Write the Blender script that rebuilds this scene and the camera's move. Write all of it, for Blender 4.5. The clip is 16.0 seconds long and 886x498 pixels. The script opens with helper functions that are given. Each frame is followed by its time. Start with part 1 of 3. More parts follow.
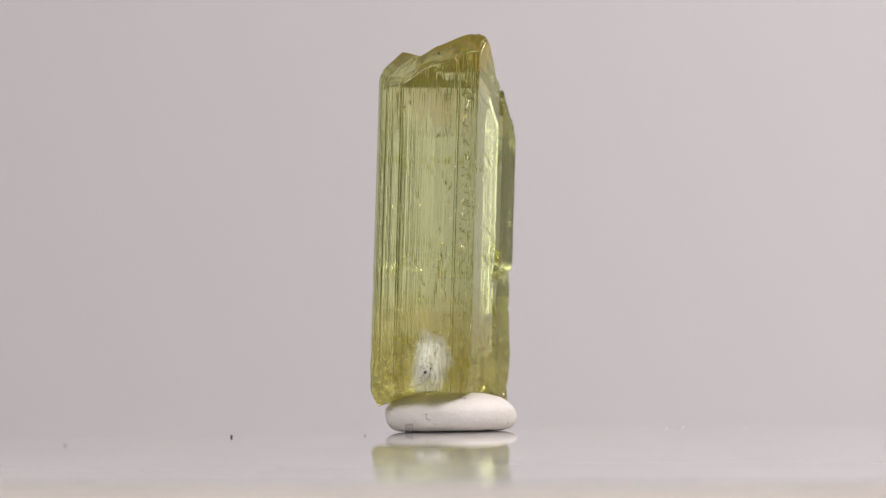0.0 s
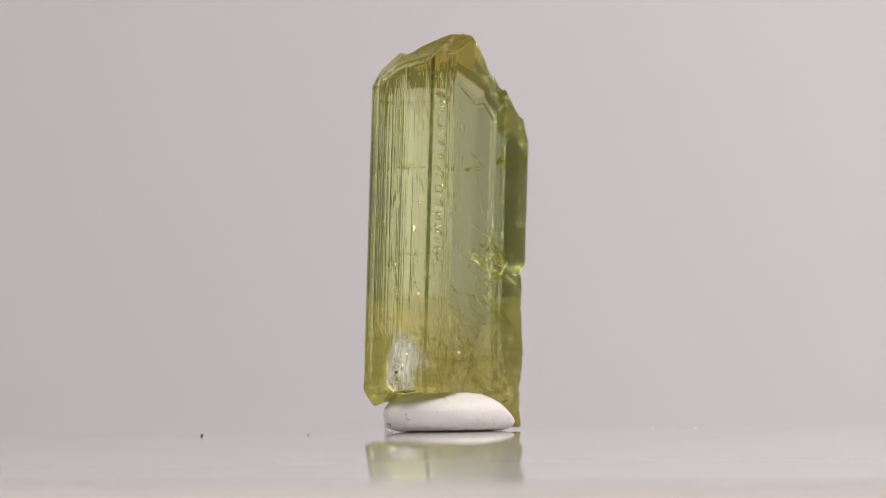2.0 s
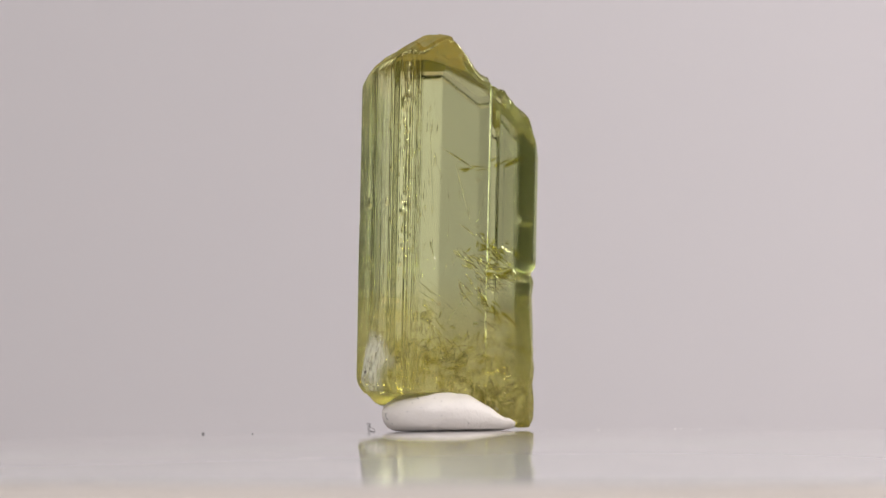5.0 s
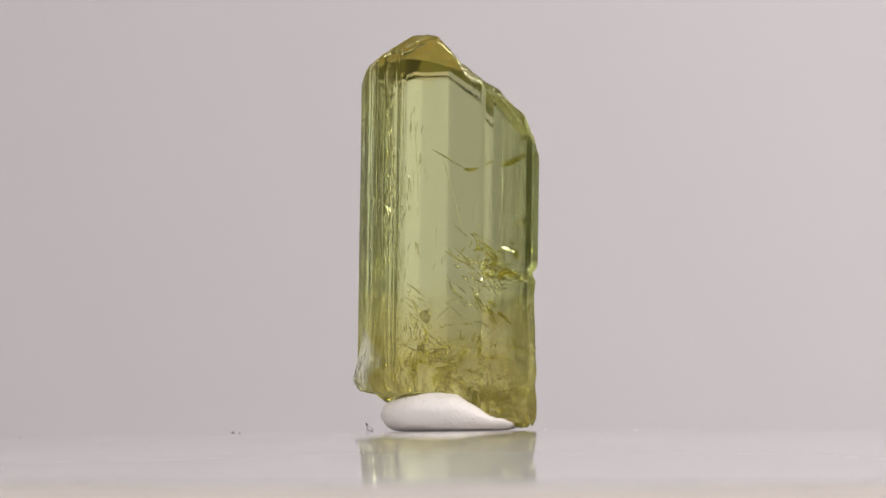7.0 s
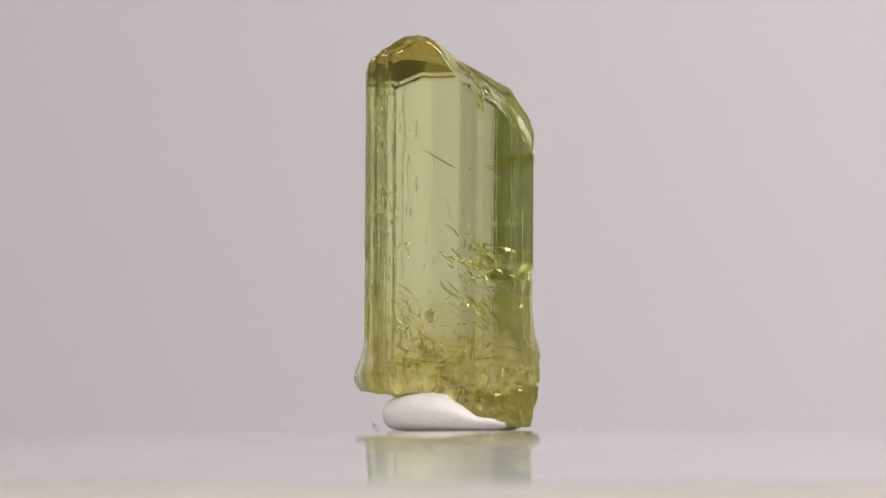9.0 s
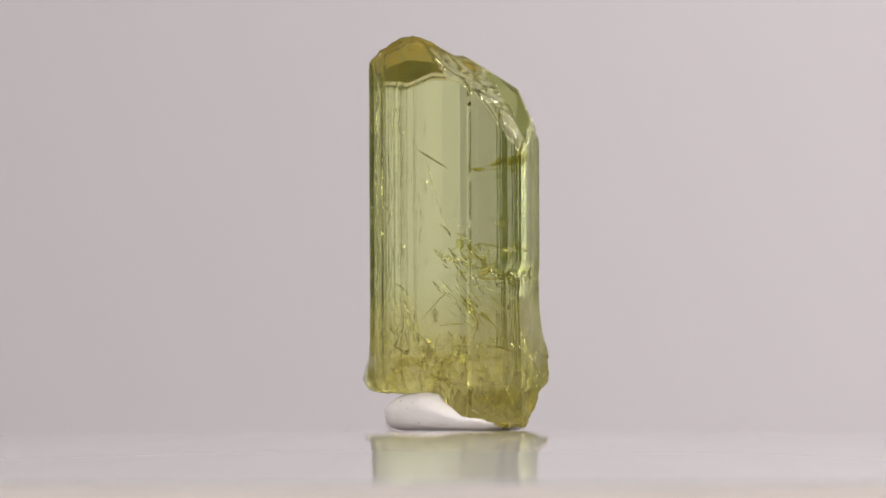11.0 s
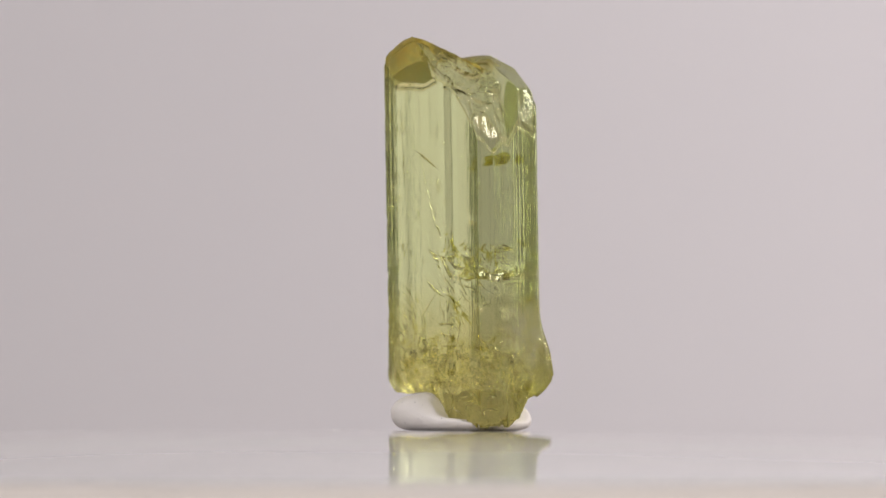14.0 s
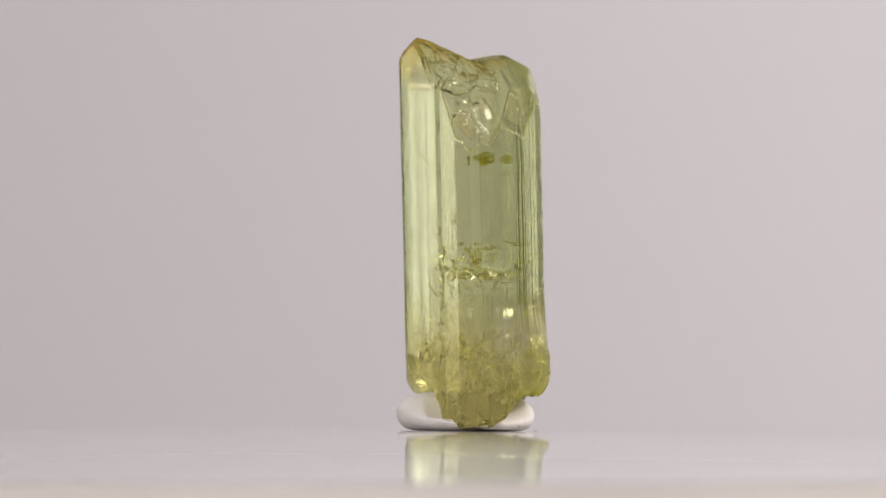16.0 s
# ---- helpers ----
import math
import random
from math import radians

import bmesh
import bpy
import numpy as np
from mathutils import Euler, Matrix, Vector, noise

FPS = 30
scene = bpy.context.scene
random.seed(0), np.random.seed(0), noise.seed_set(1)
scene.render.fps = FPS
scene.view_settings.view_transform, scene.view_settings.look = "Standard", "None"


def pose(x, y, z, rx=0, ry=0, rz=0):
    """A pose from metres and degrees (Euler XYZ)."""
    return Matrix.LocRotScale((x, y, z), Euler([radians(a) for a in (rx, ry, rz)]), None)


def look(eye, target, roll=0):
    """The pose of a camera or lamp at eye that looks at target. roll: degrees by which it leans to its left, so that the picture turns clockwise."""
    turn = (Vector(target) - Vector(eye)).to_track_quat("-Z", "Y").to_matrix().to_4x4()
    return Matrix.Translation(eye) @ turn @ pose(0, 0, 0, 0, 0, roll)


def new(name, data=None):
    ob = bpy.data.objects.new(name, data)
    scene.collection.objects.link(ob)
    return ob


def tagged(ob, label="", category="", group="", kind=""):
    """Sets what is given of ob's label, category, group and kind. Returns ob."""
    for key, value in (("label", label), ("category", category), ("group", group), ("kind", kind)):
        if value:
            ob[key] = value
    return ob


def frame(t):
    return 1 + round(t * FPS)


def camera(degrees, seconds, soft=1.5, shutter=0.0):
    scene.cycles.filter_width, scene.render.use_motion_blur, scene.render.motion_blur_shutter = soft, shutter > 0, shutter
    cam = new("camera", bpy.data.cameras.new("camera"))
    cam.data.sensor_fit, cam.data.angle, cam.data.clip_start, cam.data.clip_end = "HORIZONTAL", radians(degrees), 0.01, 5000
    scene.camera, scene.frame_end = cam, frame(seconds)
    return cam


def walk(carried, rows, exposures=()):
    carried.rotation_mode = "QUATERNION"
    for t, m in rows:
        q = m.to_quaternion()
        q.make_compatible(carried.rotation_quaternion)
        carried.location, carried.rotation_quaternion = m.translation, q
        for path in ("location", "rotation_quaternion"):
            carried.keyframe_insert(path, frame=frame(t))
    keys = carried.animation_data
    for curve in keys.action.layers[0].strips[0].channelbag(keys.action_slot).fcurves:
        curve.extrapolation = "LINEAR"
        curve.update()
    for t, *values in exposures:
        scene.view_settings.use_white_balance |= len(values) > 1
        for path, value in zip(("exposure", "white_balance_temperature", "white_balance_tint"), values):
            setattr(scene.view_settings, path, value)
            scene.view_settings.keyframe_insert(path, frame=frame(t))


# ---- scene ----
# A small yellow-green crystal stands in white putty on a slowly turning,
# slightly domed glossy plate, in front of a plain paper backdrop.
U = 4e-5                      # plan unit: 0.04 mm
RATE = 8.67                   # degrees a second, clockwise seen from above
DIST = 0.45                   # lens to the turntable's axis

cam = camera(7.97, 16.0, soft=1.2)
eye = (-0.00136, -DIST, 0.0051)
aim = (-0.00136, 0.0, 0.01288)
walk(cam, [(0.0, look(eye, aim)), (16.0, look(eye, aim))], [(0.0, -0.10), (16.0, -0.10)])
cam.data.dof.use_dof = True
cam.data.dof.focus_distance = DIST - 0.005
cam.data.dof.aperture_fstop = 34.0

# ---- world and lamps: soft area lamps, all added out of view ----
world = bpy.data.worlds.new("world")
world.use_nodes = True
world.node_tree.nodes["Background"].inputs[0].default_value = (0.9, 0.93, 1.0, 1)
world.node_tree.nodes["Background"].inputs[1].default_value = 0.2
scene.world = world


def panel_lamp(name, place, target, w, h, power, colour):
    d = bpy.data.lights.new(name, "AREA")
    d.shape, d.size, d.size_y, d.energy, d.color = "RECTANGLE", w, h, power, colour
    ob = new(name, d)
    ob.matrix_world = look(place, target)
    return ob


# Key and fill, added to stand for the even studio light.
panel_lamp("key_panel", (0.45, -0.12, 0.40), (0.0, 0.05, 0.02), 0.22, 0.22, 2.75, (1.0, 0.96, 0.95))
panel_lamp("fill_panel", (-0.25, -0.62, 0.42), (0.0, 0.05, 0.02), 0.3, 0.25, 3.1, (0.965, 0.955, 0.995))
# Unseen strips added behind the crystal to put bright bands in its refractions.
panel_lamp("west_added_strip", (-0.30, 0.26, 0.12), (0.0, 0.0, 0.02), 0.05, 0.26, 0.12, (1.0, 0.99, 0.97))
panel_lamp("east_added_strip", (0.30, 0.20, 0.10), (0.0, 0.0, 0.02), 0.035, 0.2, 0.025, (1.0, 0.98, 0.96))
# Unseen lamp added to make the backdrop brighter towards its right side.
panel_lamp("backdrop_added_lamp", (0.36, 0.36, 0.22), (0.06, 0.55, 0.08), 0.12, 0.2, 1.1, (0.99, 0.96, 1.0))


# ---- material helpers ----
class Mat:
    def __init__(self, name):
        self.m = bpy.data.materials.new(name)
        self.m.use_nodes = True
        self.t = self.m.node_tree
        self.b = self.t.nodes["Principled BSDF"]
        self.out = self.t.nodes["Material Output"]

    def n(self, kind, **values):
        node = self.t.nodes.new(kind)
        for k, v in values.items():
            if k in node.inputs:
                node.inputs[k].default_value = v
        return node

    def link(self, a, b):
        self.t.links.new(a, b)

    def coords(self, scale=(1, 1, 1)):
        c = self.n("ShaderNodeTexCoord")
        mp = self.n("ShaderNodeMapping")
        mp.inputs["Scale"].default_value = scale
        self.link(c.outputs["Object"], mp.inputs["Vector"])
        return mp.outputs["Vector"]

    def noise(self, vec, scale, detail=4, rough=0.55):
        t = self.n("ShaderNodeTexNoise", Scale=scale, Detail=detail, Roughness=rough)
        self.link(vec, t.inputs["Vector"])
        return t.outputs["Fac"]

    def ramp(self, fac, stops):
        r = self.n("ShaderNodeValToRGB")
        e = r.color_ramp.elements
        while len(e) < len(stops):
            e.new(0.5)
        for el, (p, c) in zip(e, stops):
            el.position, el.color = p, (*c, 1)
        self.link(fac, r.inputs["Fac"])
        return r.outputs["Color"]

    def math(self, op, a, b=0.0, clamp=False):
        m = self.n("ShaderNodeMath")
        m.operation, m.use_clamp = op, clamp
        for i, v in enumerate((a, b)):
            if isinstance(v, (int, float)):
                m.inputs[i].default_value = v
            else:
                self.link(v, m.inputs[i])
        return m.outputs[0]

    def bump(self, h, strength, distance):
        b = self.n("ShaderNodeBump", Strength=strength, Distance=distance)
        self.link(h, b.inputs["Height"])
        return b.outputs["Normal"]


def grey(v):
    return (v, v, v)


def mat_crystal(name, relief, clear_tint, film=0.0):
    k = Mat(name)
    k.t.nodes.remove(k.b)
    glass = k.n("ShaderNodeBsdfGlass", IOR=1.63, Roughness=0.0)
    sepz = k.n("ShaderNodeSeparateXYZ")
    k.link(k.n("ShaderNodeTexCoord").outputs["Object"], sepz.inputs[0])
    zone = k.math("ADD", k.math("DIVIDE", sepz.outputs["Z"], 0.028), k.math("MULTIPLY", k.math("SUBTRACT", k.noise(k.coords(), 300, 4), 0.5), 0.22))
    k.link(k.ramp(zone, [(0.06, (0.785, 0.75, 0.42)), (0.22, (0.81, 0.805, 0.515)), (0.40, clear_tint), (0.88, clear_tint), (0.965, (0.86, 0.80, 0.46))]), glass.inputs["Color"])
    lines = k.noise(k.coords((1, 1, 0.006)), 11000, 3)
    pits = k.noise(k.coords((1, 1, 0.08)), 2600, 4, 0.6)
    chips = k.ramp(pits, [(0.60, grey(0)), (0.68, grey(1))])
    h = k.math("ADD", k.math("MULTIPLY", lines, 0.4), k.math("MULTIPLY", chips, 0.12))
    k.link(k.bump(h, relief, 0.0001), glass.inputs["Normal"])
    # milky zone near the base, veils of tiny inclusions
    sep = k.n("ShaderNodeSeparateXYZ")
    k.link(k.n("ShaderNodeTexCoord").outputs["Object"], sep.inputs[0])
    low = k.math("SUBTRACT", 1.0, k.math("DIVIDE", sep.outputs["Z"], 0.0098), True)
    veil = k.math("MULTIPLY", k.math("POWER", low, 0.7), k.math("MULTIPLY", k.noise(k.coords(), 520, 6, 0.7), 0.42), True)
    milk = k.n("ShaderNodeBsdfTranslucent")
    milk.inputs["Color"].default_value = (0.80, 0.77, 0.52, 1)
    mix = k.n("ShaderNodeMixShader")
    k.link(veil, mix.inputs[0])
    base = glass
    # golden translucent film: stain, and a painted glow for dark inner reflections
    if film:
        stain = k.n("ShaderNodeBsdfTranslucent")
        blot = k.noise(k.coords(), 900, 5, 0.65)
        k.link(k.ramp(blot, [(0.35, (0.60, 0.43, 0.12)), (0.65, (0.78, 0.71, 0.33))]), stain.inputs["Color"])
        base = k.n("ShaderNodeMixShader")
        k.link(k.ramp(blot, [(0.3, grey(film)), (0.75, grey(film * 0.35))]), base.inputs[0])
        k.link(glass.outputs[0], base.inputs[1])
        k.link(stain.outputs[0], base.inputs[2])
    k.link(base.outputs[0], mix.inputs[1])
    k.link(milk.outputs[0], mix.inputs[2])
    def patch(centre, size):
        """Distance from a patch's middle, 1 at its rim, with a ragged outline."""
        d = k.n("ShaderNodeVectorMath")
        d.operation = "SUBTRACT"
        k.link(k.n("ShaderNodeTexCoord").outputs["Object"], d.inputs[0])
        d.inputs[1].default_value = [c * U for c in centre]
        sc = k.n("ShaderNodeVectorMath")
        sc.operation = "DIVIDE"
        k.link(d.outputs[0], sc.inputs[0])
        sc.inputs[1].default_value = [c * U for c in size]
        ln = k.n("ShaderNodeVectorMath")
        ln.operation = "LENGTH"
        k.link(sc.outputs[0], ln.inputs[0])
        return k.math("ADD", ln.outputs["Value"], k.math("MULTIPLY", k.math("SUBTRACT", k.noise(k.coords((1, 1, 0.5)), 900, 4), 0.5), 1.2))

    # frosted white scar on the flaring flank, thin haze on the broken one
    edge = patch((-58, -172, 122), (38, 60, 60))
    streaks = k.ramp(k.noise(k.coords((1, 1, 0.12)), 5200, 4), [(0.3, grey(0.35)), (0.6, grey(1.0))])
    haze = k.math("MULTIPLY", k.ramp(patch((-10, 112, 165), (75, 60, 85)), [(0.45, grey(0.18)), (1.1, grey(0.0))]), k.ramp(k.noise(k.coords(), 1500, 5), [(0.3, grey(0.3)), (0.7, grey(1.0))]))
    scar = k.math("ADD", k.math("MULTIPLY", k.ramp(edge, [(0.55, grey(0.62)), (1.05, grey(0.0))]), streaks), haze, True)
    clear = k.n("ShaderNodeBsdfGlass", IOR=1.63, Roughness=0.12)
    clear.inputs["Color"].default_value = (0.90, 0.91, 0.83, 1)
    mix1 = k.n("ShaderNodeMixShader")
    k.link(k.ramp(edge, [(0.9, grey(0.85)), (1.5, grey(0.0))]), mix1.inputs[0])
    k.link(mix.outputs[0], mix1.inputs[1])
    k.link(clear.outputs[0], mix1.inputs[2])
    frost = k.n("ShaderNodeBsdfDiffuse")
    frost.inputs["Color"].default_value = (0.72, 0.72, 0.62, 1)
    mix2 = k.n("ShaderNodeMixShader")
    k.link(scar, mix2.inputs[0])
    k.link(mix1.outputs[0], mix2.inputs[1])
    k.link(frost.outputs[0], mix2.inputs[2])
    k.link(mix2.outputs[0], k.out.inputs["Surface"])
    return k.m


def mat_void():
    k = Mat("air_gap")
    k.t.nodes.remove(k.b)
    glass = k.n("ShaderNodeBsdfGlass", IOR=1.63, Roughness=0.0)
    glass.inputs["Color"].default_value = (1, 0.985, 0.9, 1)
    k.link(k.bump(k.noise(k.coords(), 5000, 3), 0.15, 0.0001), glass.inputs["Normal"])
    k.link(glass.outputs[0], k.out.inputs["Surface"])
    return k.m


def mat_gold():
    """Iron-stained flakes: a see-through golden tint with a waxy gloss."""
    k = Mat("golden_inclusion")
    k.t.nodes.remove(k.b)
    tint = k.n("ShaderNodeBsdfTransparent")
    k.link(k.ramp(k.noise(k.coords(), 3000, 4), [(0.3, (0.86, 0.825, 0.45)), (0.7, (0.96, 0.955, 0.68))]), tint.inputs["Color"])
    shine = k.n("ShaderNodeBsdfGlossy", Roughness=0.12)
    shine.inputs["Color"].default_value = (0.95, 0.90, 0.55, 1)
    mix = k.n("ShaderNodeMixShader")
    mix.inputs[0].default_value = 0.15
    k.link(tint.outputs[0], mix.inputs[1])
    k.link(shine.outputs[0], mix.inputs[2])
    k.link(mix.outputs[0], k.out.inputs["Surface"])
    return k.m


def mat_putty():
    k = Mat("putty")
    v = k.coords()
    k.link(k.ramp(k.noise(v, 420, 5), [(0.3, (0.78, 0.72, 0.665)), (0.7, (0.83, 0.775, 0.725))]), k.b.inputs["Base Color"])
    k.b.inputs["Roughness"].default_value = 0.55
    k.b.inputs["Subsurface Weight"].default_value = 0.0
    streak = k.noise(v, 600, 6, 0.6)
    h = k.math("ADD", streak, k.math("MULTIPLY", k.noise(v, 5000, 4), 0.3))
    k.link(k.bump(h, 0.35, 0.0004), k.b.inputs["Normal"])
    return k.m


def mat_plate():
    k = Mat("white_gloss")
    v = k.coords()
    k.link(k.ramp(k.noise(v, 40, 5), [(0.3, (0.50, 0.48, 0.475)), (0.7, (0.55, 0.53, 0.525))]), k.b.inputs["Base Color"])
    k.link(k.ramp(k.noise(v, 300, 4), [(0.35, grey(0.012)), (0.75, grey(0.035))]), k.b.inputs["Roughness"])
    k.b.inputs["IOR"].default_value = 1.55
    return k.m


def mat_plain(name, lo, hi, scale, rough, bump=0.05, depth=0.0005):
    k = Mat(name)
    v = k.coords()
    k.link(k.ramp(k.noise(v, scale, 5), [(0.3, lo), (0.7, hi)]), k.b.inputs["Base Color"])
    k.b.inputs["Roughness"].default_value = rough
    k.link(k.bump(k.noise(v, scale * 12, 4), bump, depth), k.b.inputs["Normal"])
    return k.m


GOLD = mat_gold()
# The striated faces' deeper tint also stands for their darker inner reflections.
CRYSTAL, STRIATED, VOID, PUTTY, PLATE = mat_crystal("crystal", 0.09, (0.85, 0.885, 0.645)), mat_crystal("striated_crystal", 0.30, (0.82, 0.848, 0.61)), mat_void(), mat_putty(), mat_plate()
# Stain on the main point; its glow also lightens dark inner reflections there.
STAINED = mat_crystal("stained_crystal", 0.08, (0.85, 0.86, 0.60), 0.52)
# Thinner gold film on the other top facets, lightening their dark inner reflections.
TINGED = mat_crystal("tinged_crystal", 0.10, (0.87, 0.885, 0.70), 0.13)
PAPER = mat_plain("grey_paper", (0.540, 0.524, 0.541), (0.570, 0.554, 0.571), 3, 0.9)
PLAIN_GREY = mat_plain("plain_grey", (0.46, 0.455, 0.45), (0.52, 0.515, 0.51), 6, 0.9)
CEILING_WHITE = mat_plain("ceiling_white", (0.74, 0.735, 0.73), (0.80, 0.795, 0.79), 6, 0.9)
TABLE = mat_plain("beige_table", (0.50, 0.43, 0.375), (0.56, 0.48, 0.42), 8, 0.6)
CHARCOAL = mat_plain("charcoal_wall", (0.24, 0.24, 0.245), (0.30, 0.30, 0.305), 8, 0.9)
RIM = mat_plain("matt_rim", (0.51, 0.465, 0.425), (0.57, 0.52, 0.475), 60, 0.65)
PALE = mat_plain("pale_dust", (0.75, 0.74, 0.72), (0.85, 0.84, 0.82), 4000, 0.7)
DARK = mat_plain("dark_dust", (0.03, 0.03, 0.035), (0.06, 0.055, 0.05), 4000, 0.8)


def part(name, bm, material, parent=None, label="", smooth=False):
    me = bpy.data.meshes.new(name)
    bm.to_mesh(me)
    bm.free()
    me.materials.append(material)
    for p in me.polygons:
        p.use_smooth = smooth
    ob = new(name, me)
    ob.parent = parent
    if label:
        ob["label"] = label
    return ob


def slab(name, lo, hi, material):
    bm = bmesh.new()
    bmesh.ops.create_cube(bm, size=1)
    for v in bm.verts:
        v.co = Vector([a + (b - a) * (c + 0.5) for a, b, c in zip(lo, hi, v.co)])
    return part(name, bm, material)


# ---- table and backdrop, with unseen walls and ceiling added around them ----
def build_surround():
    w, front, back, top, low, th = 0.62, -0.75, 0.55, 0.66, -0.03, 0.01
    tagged(slab("table", (-w, front, low - 0.02), (w, back, low), TABLE), "pale beige table top under the turntable", "table", kind="structure")
    tagged(slab("backdrop", (-w, back, low), (w, back + th, top), PAPER), "plain pale grey paper backdrop", "backdrop", kind="structure")
    # Side walls out of view, kept mid grey for contrast in the crystal.
    for n, lo, hi in (("wall_west", (-w - th, front, low), (-w, back, top)), ("wall_east", (w, front, low), (w + th, back, top))):
        tagged(slab(n, lo, hi, PLAIN_GREY), "plain grey side wall, added out of view", "wall", kind="structure")
    # Unseen dark wall behind the lens, added to darken the crystal's inner reflections.
    tagged(slab("wall_south", (-w, front - th, low), (w, front, top), CHARCOAL), "dark wall added out of view for dark reflections in the crystal", "wall", kind="structure")
    # Unseen ceiling, made whiter than the walls to brighten the top facets.
    tagged(slab("ceiling", (-w, front, top), (w, back, top + th), CEILING_WHITE), "white ceiling added out of view to brighten the crystal's top", "ceiling", kind="structure")


# ---- turntable plate: a shallow dome ----
PLATE_R = 0.0668
TIP = (0.016, 0.001)          # the plate does not lie quite square to its axis


def warp(x, y):
    """The slight cant of the plate's middle, which dies out towards its edge."""
    k = max(0.0, min(1.0, (math.hypot(x, y) - 0.025) / 0.04))
    return (TIP[0] * x + TIP[1] * y) * (1 - k * k * (3 - 2 * k))


def dome(x, y):
    q = x * x + y * y
    return -0.20 * q - 80 * q * q + warp(x, y)


def lathe(profile, n):
    bm = bmesh.new()
    rings = []
    for r, z in profile:
        rings.append([bm.verts.new((r * math.cos(2 * math.pi * i / n), r * math.sin(2 * math.pi * i / n), z)) for i in range(n)] if r > 0 else [bm.verts.new((0, 0, z))])
    for a, b in zip(rings, rings[1:]):
        for i in range(n):
            j = (i + 1) % n
            if len(a) == 1:
                bm.faces.new((a[0], b[i], b[j]))
            elif len(b) == 1:
                bm.faces.new((a[i], b[0], a[j]))
            else:
                bm.faces.new((a[i], b[i], b[j], a[j]))
    bmesh.ops.recalc_face_normals(bm, faces=bm.faces)
    return bm


def tipped(bm):
    for v in bm.verts:
        v.co.z += warp(v.co.x, v.co.y)
    return bm


def build_turntable():
    base = tagged(new("turntable"), "glossy white domed turntable plate with a matt rim", "turntable")
    prof = [(0, 0)]
    for i in range(1, 61):
        r = PLATE_R * i / 60
        prof.append((r, -0.20 * r * r - 80 * r ** 4))
    z = prof[-1][1]
    part("plate", tipped(lathe(prof + [(PLATE_R, z - 0.0001), (PLATE_R - 0.012, z - 0.0005), (0, z - 0.002)], 192)), PLATE, base, "glossy white plate", True)
    edge = [(PLATE_R - 0.012, z - 0.002), (PLATE_R - 0.012, z - 0.0006), (PLATE_R, z - 0.0001)]
    for i in range(1, 8):
        r = PLATE_R + 0.0016 * i
        edge.append((r, -0.20 * r * r - 80 * r ** 4 - 0.0001))
    r, low = edge[-1]
    edge += [(r + 0.001, low - 0.0005), (r + 0.0014, low - 0.0015), (r + 0.0014, low - 0.006), (r, low - 0.007), (PLATE_R - 0.012, low - 0.007)]
    part("rim", lathe(edge + edge[:1], 160), RIM, base, "matt warm white rim")
    part("foot", lathe([(0, z - 0.0021), (0.052, z - 0.0021), (0.052, -0.028), (0.0545, -0.03), (0, -0.03)], 96), PLAIN_GREY, base, "matt white foot")
    return base


# ---- crystal ----
CX, CY = -25.0, -15.0
OUTLINE = [(23, -133), (61, 2), (55, 14), (68, 22), (93, 88), (78, 111), (30, 123), (-29, 135), (-108, 92), (-150, 32), (-153, -20), (-146, -85),
           (-109, -147), (-70, -161), (-23, -167), (-12, -165), (-9, -155), (4, -152)]


def section(f):
    """Distance from the section's centre to the prism's flank in the direction f."""
    c, s = math.cos(f), math.sin(f)
    best = 1e9
    for (ax, ay), (bx, by) in zip(OUTLINE, OUTLINE[1:] + OUTLINE[:1]):
        ax, ay, bx, by = ax - CX, ay - CY, bx - CX, by - CY
        den = c * (by - ay) - s * (bx - ax)
        if abs(den) < 1e-9:
            continue
        r = (ax * (by - ay) - ay * (bx - ax)) / den
        u = (c * r - ax) * (bx - ax) + (s * r - ay) * (by - ay)
        if r > 0 and -1e-6 <= u <= (bx - ax) ** 2 + (by - ay) ** 2 + 1e-6:
            best = min(best, r)
    return best


def bell(x, m, w):
    return math.exp(-((x - m) / w) ** 2)


def turn_off(f, deg):
    return (math.degrees(f) - deg + 180) % 360 - 180


def nz(x, y, z, seed=0.0):
    return noise.noise(Vector((x + seed, y - seed * 0.7, z + seed * 1.3)))


def growth_steps():
    """Offsets of the narrow growth faces round the prism: strips of uneven widths and slight tilts."""
    rng = random.Random(3)
    out = []
    while len(out) < AROUND:
        w = rng.choice((1, 2, 3, 4, 6, 8, 12, 18, 26))
        a = rng.uniform(-1.0, 1.0)
        tilt = rng.uniform(-1, 1) * min(0.22, 2.4 / w)
        out += [a + tilt * (i - w / 2) for i in range(w)]
    return out[:AROUND]


AROUND = 760                  # columns round the prism
STEPS = growth_steps()


def edge_nicks():
    """Small chips along the prism's edges: direction, height, size, depth."""
    rng = random.Random(12)
    out = []
    for i in range(46):
        x, y = rng.choice(OUTLINE)
        out.append((math.degrees(math.atan2(y - CY, x - CX)) + rng.gauss(0, 1.5), rng.uniform(90, 620), rng.uniform(3, 8), rng.uniform(0.8, 2.2)))
    for i in range(34):
        out.append((282 + rng.gauss(0, 1.2), rng.uniform(290, 655), rng.uniform(3.5, 6), rng.uniform(1.0, 2.6)))
    out.append((42, 268, 12, 4))
    out.append((38, 372, 7, 4))
    return out


NICKS = edge_nicks()


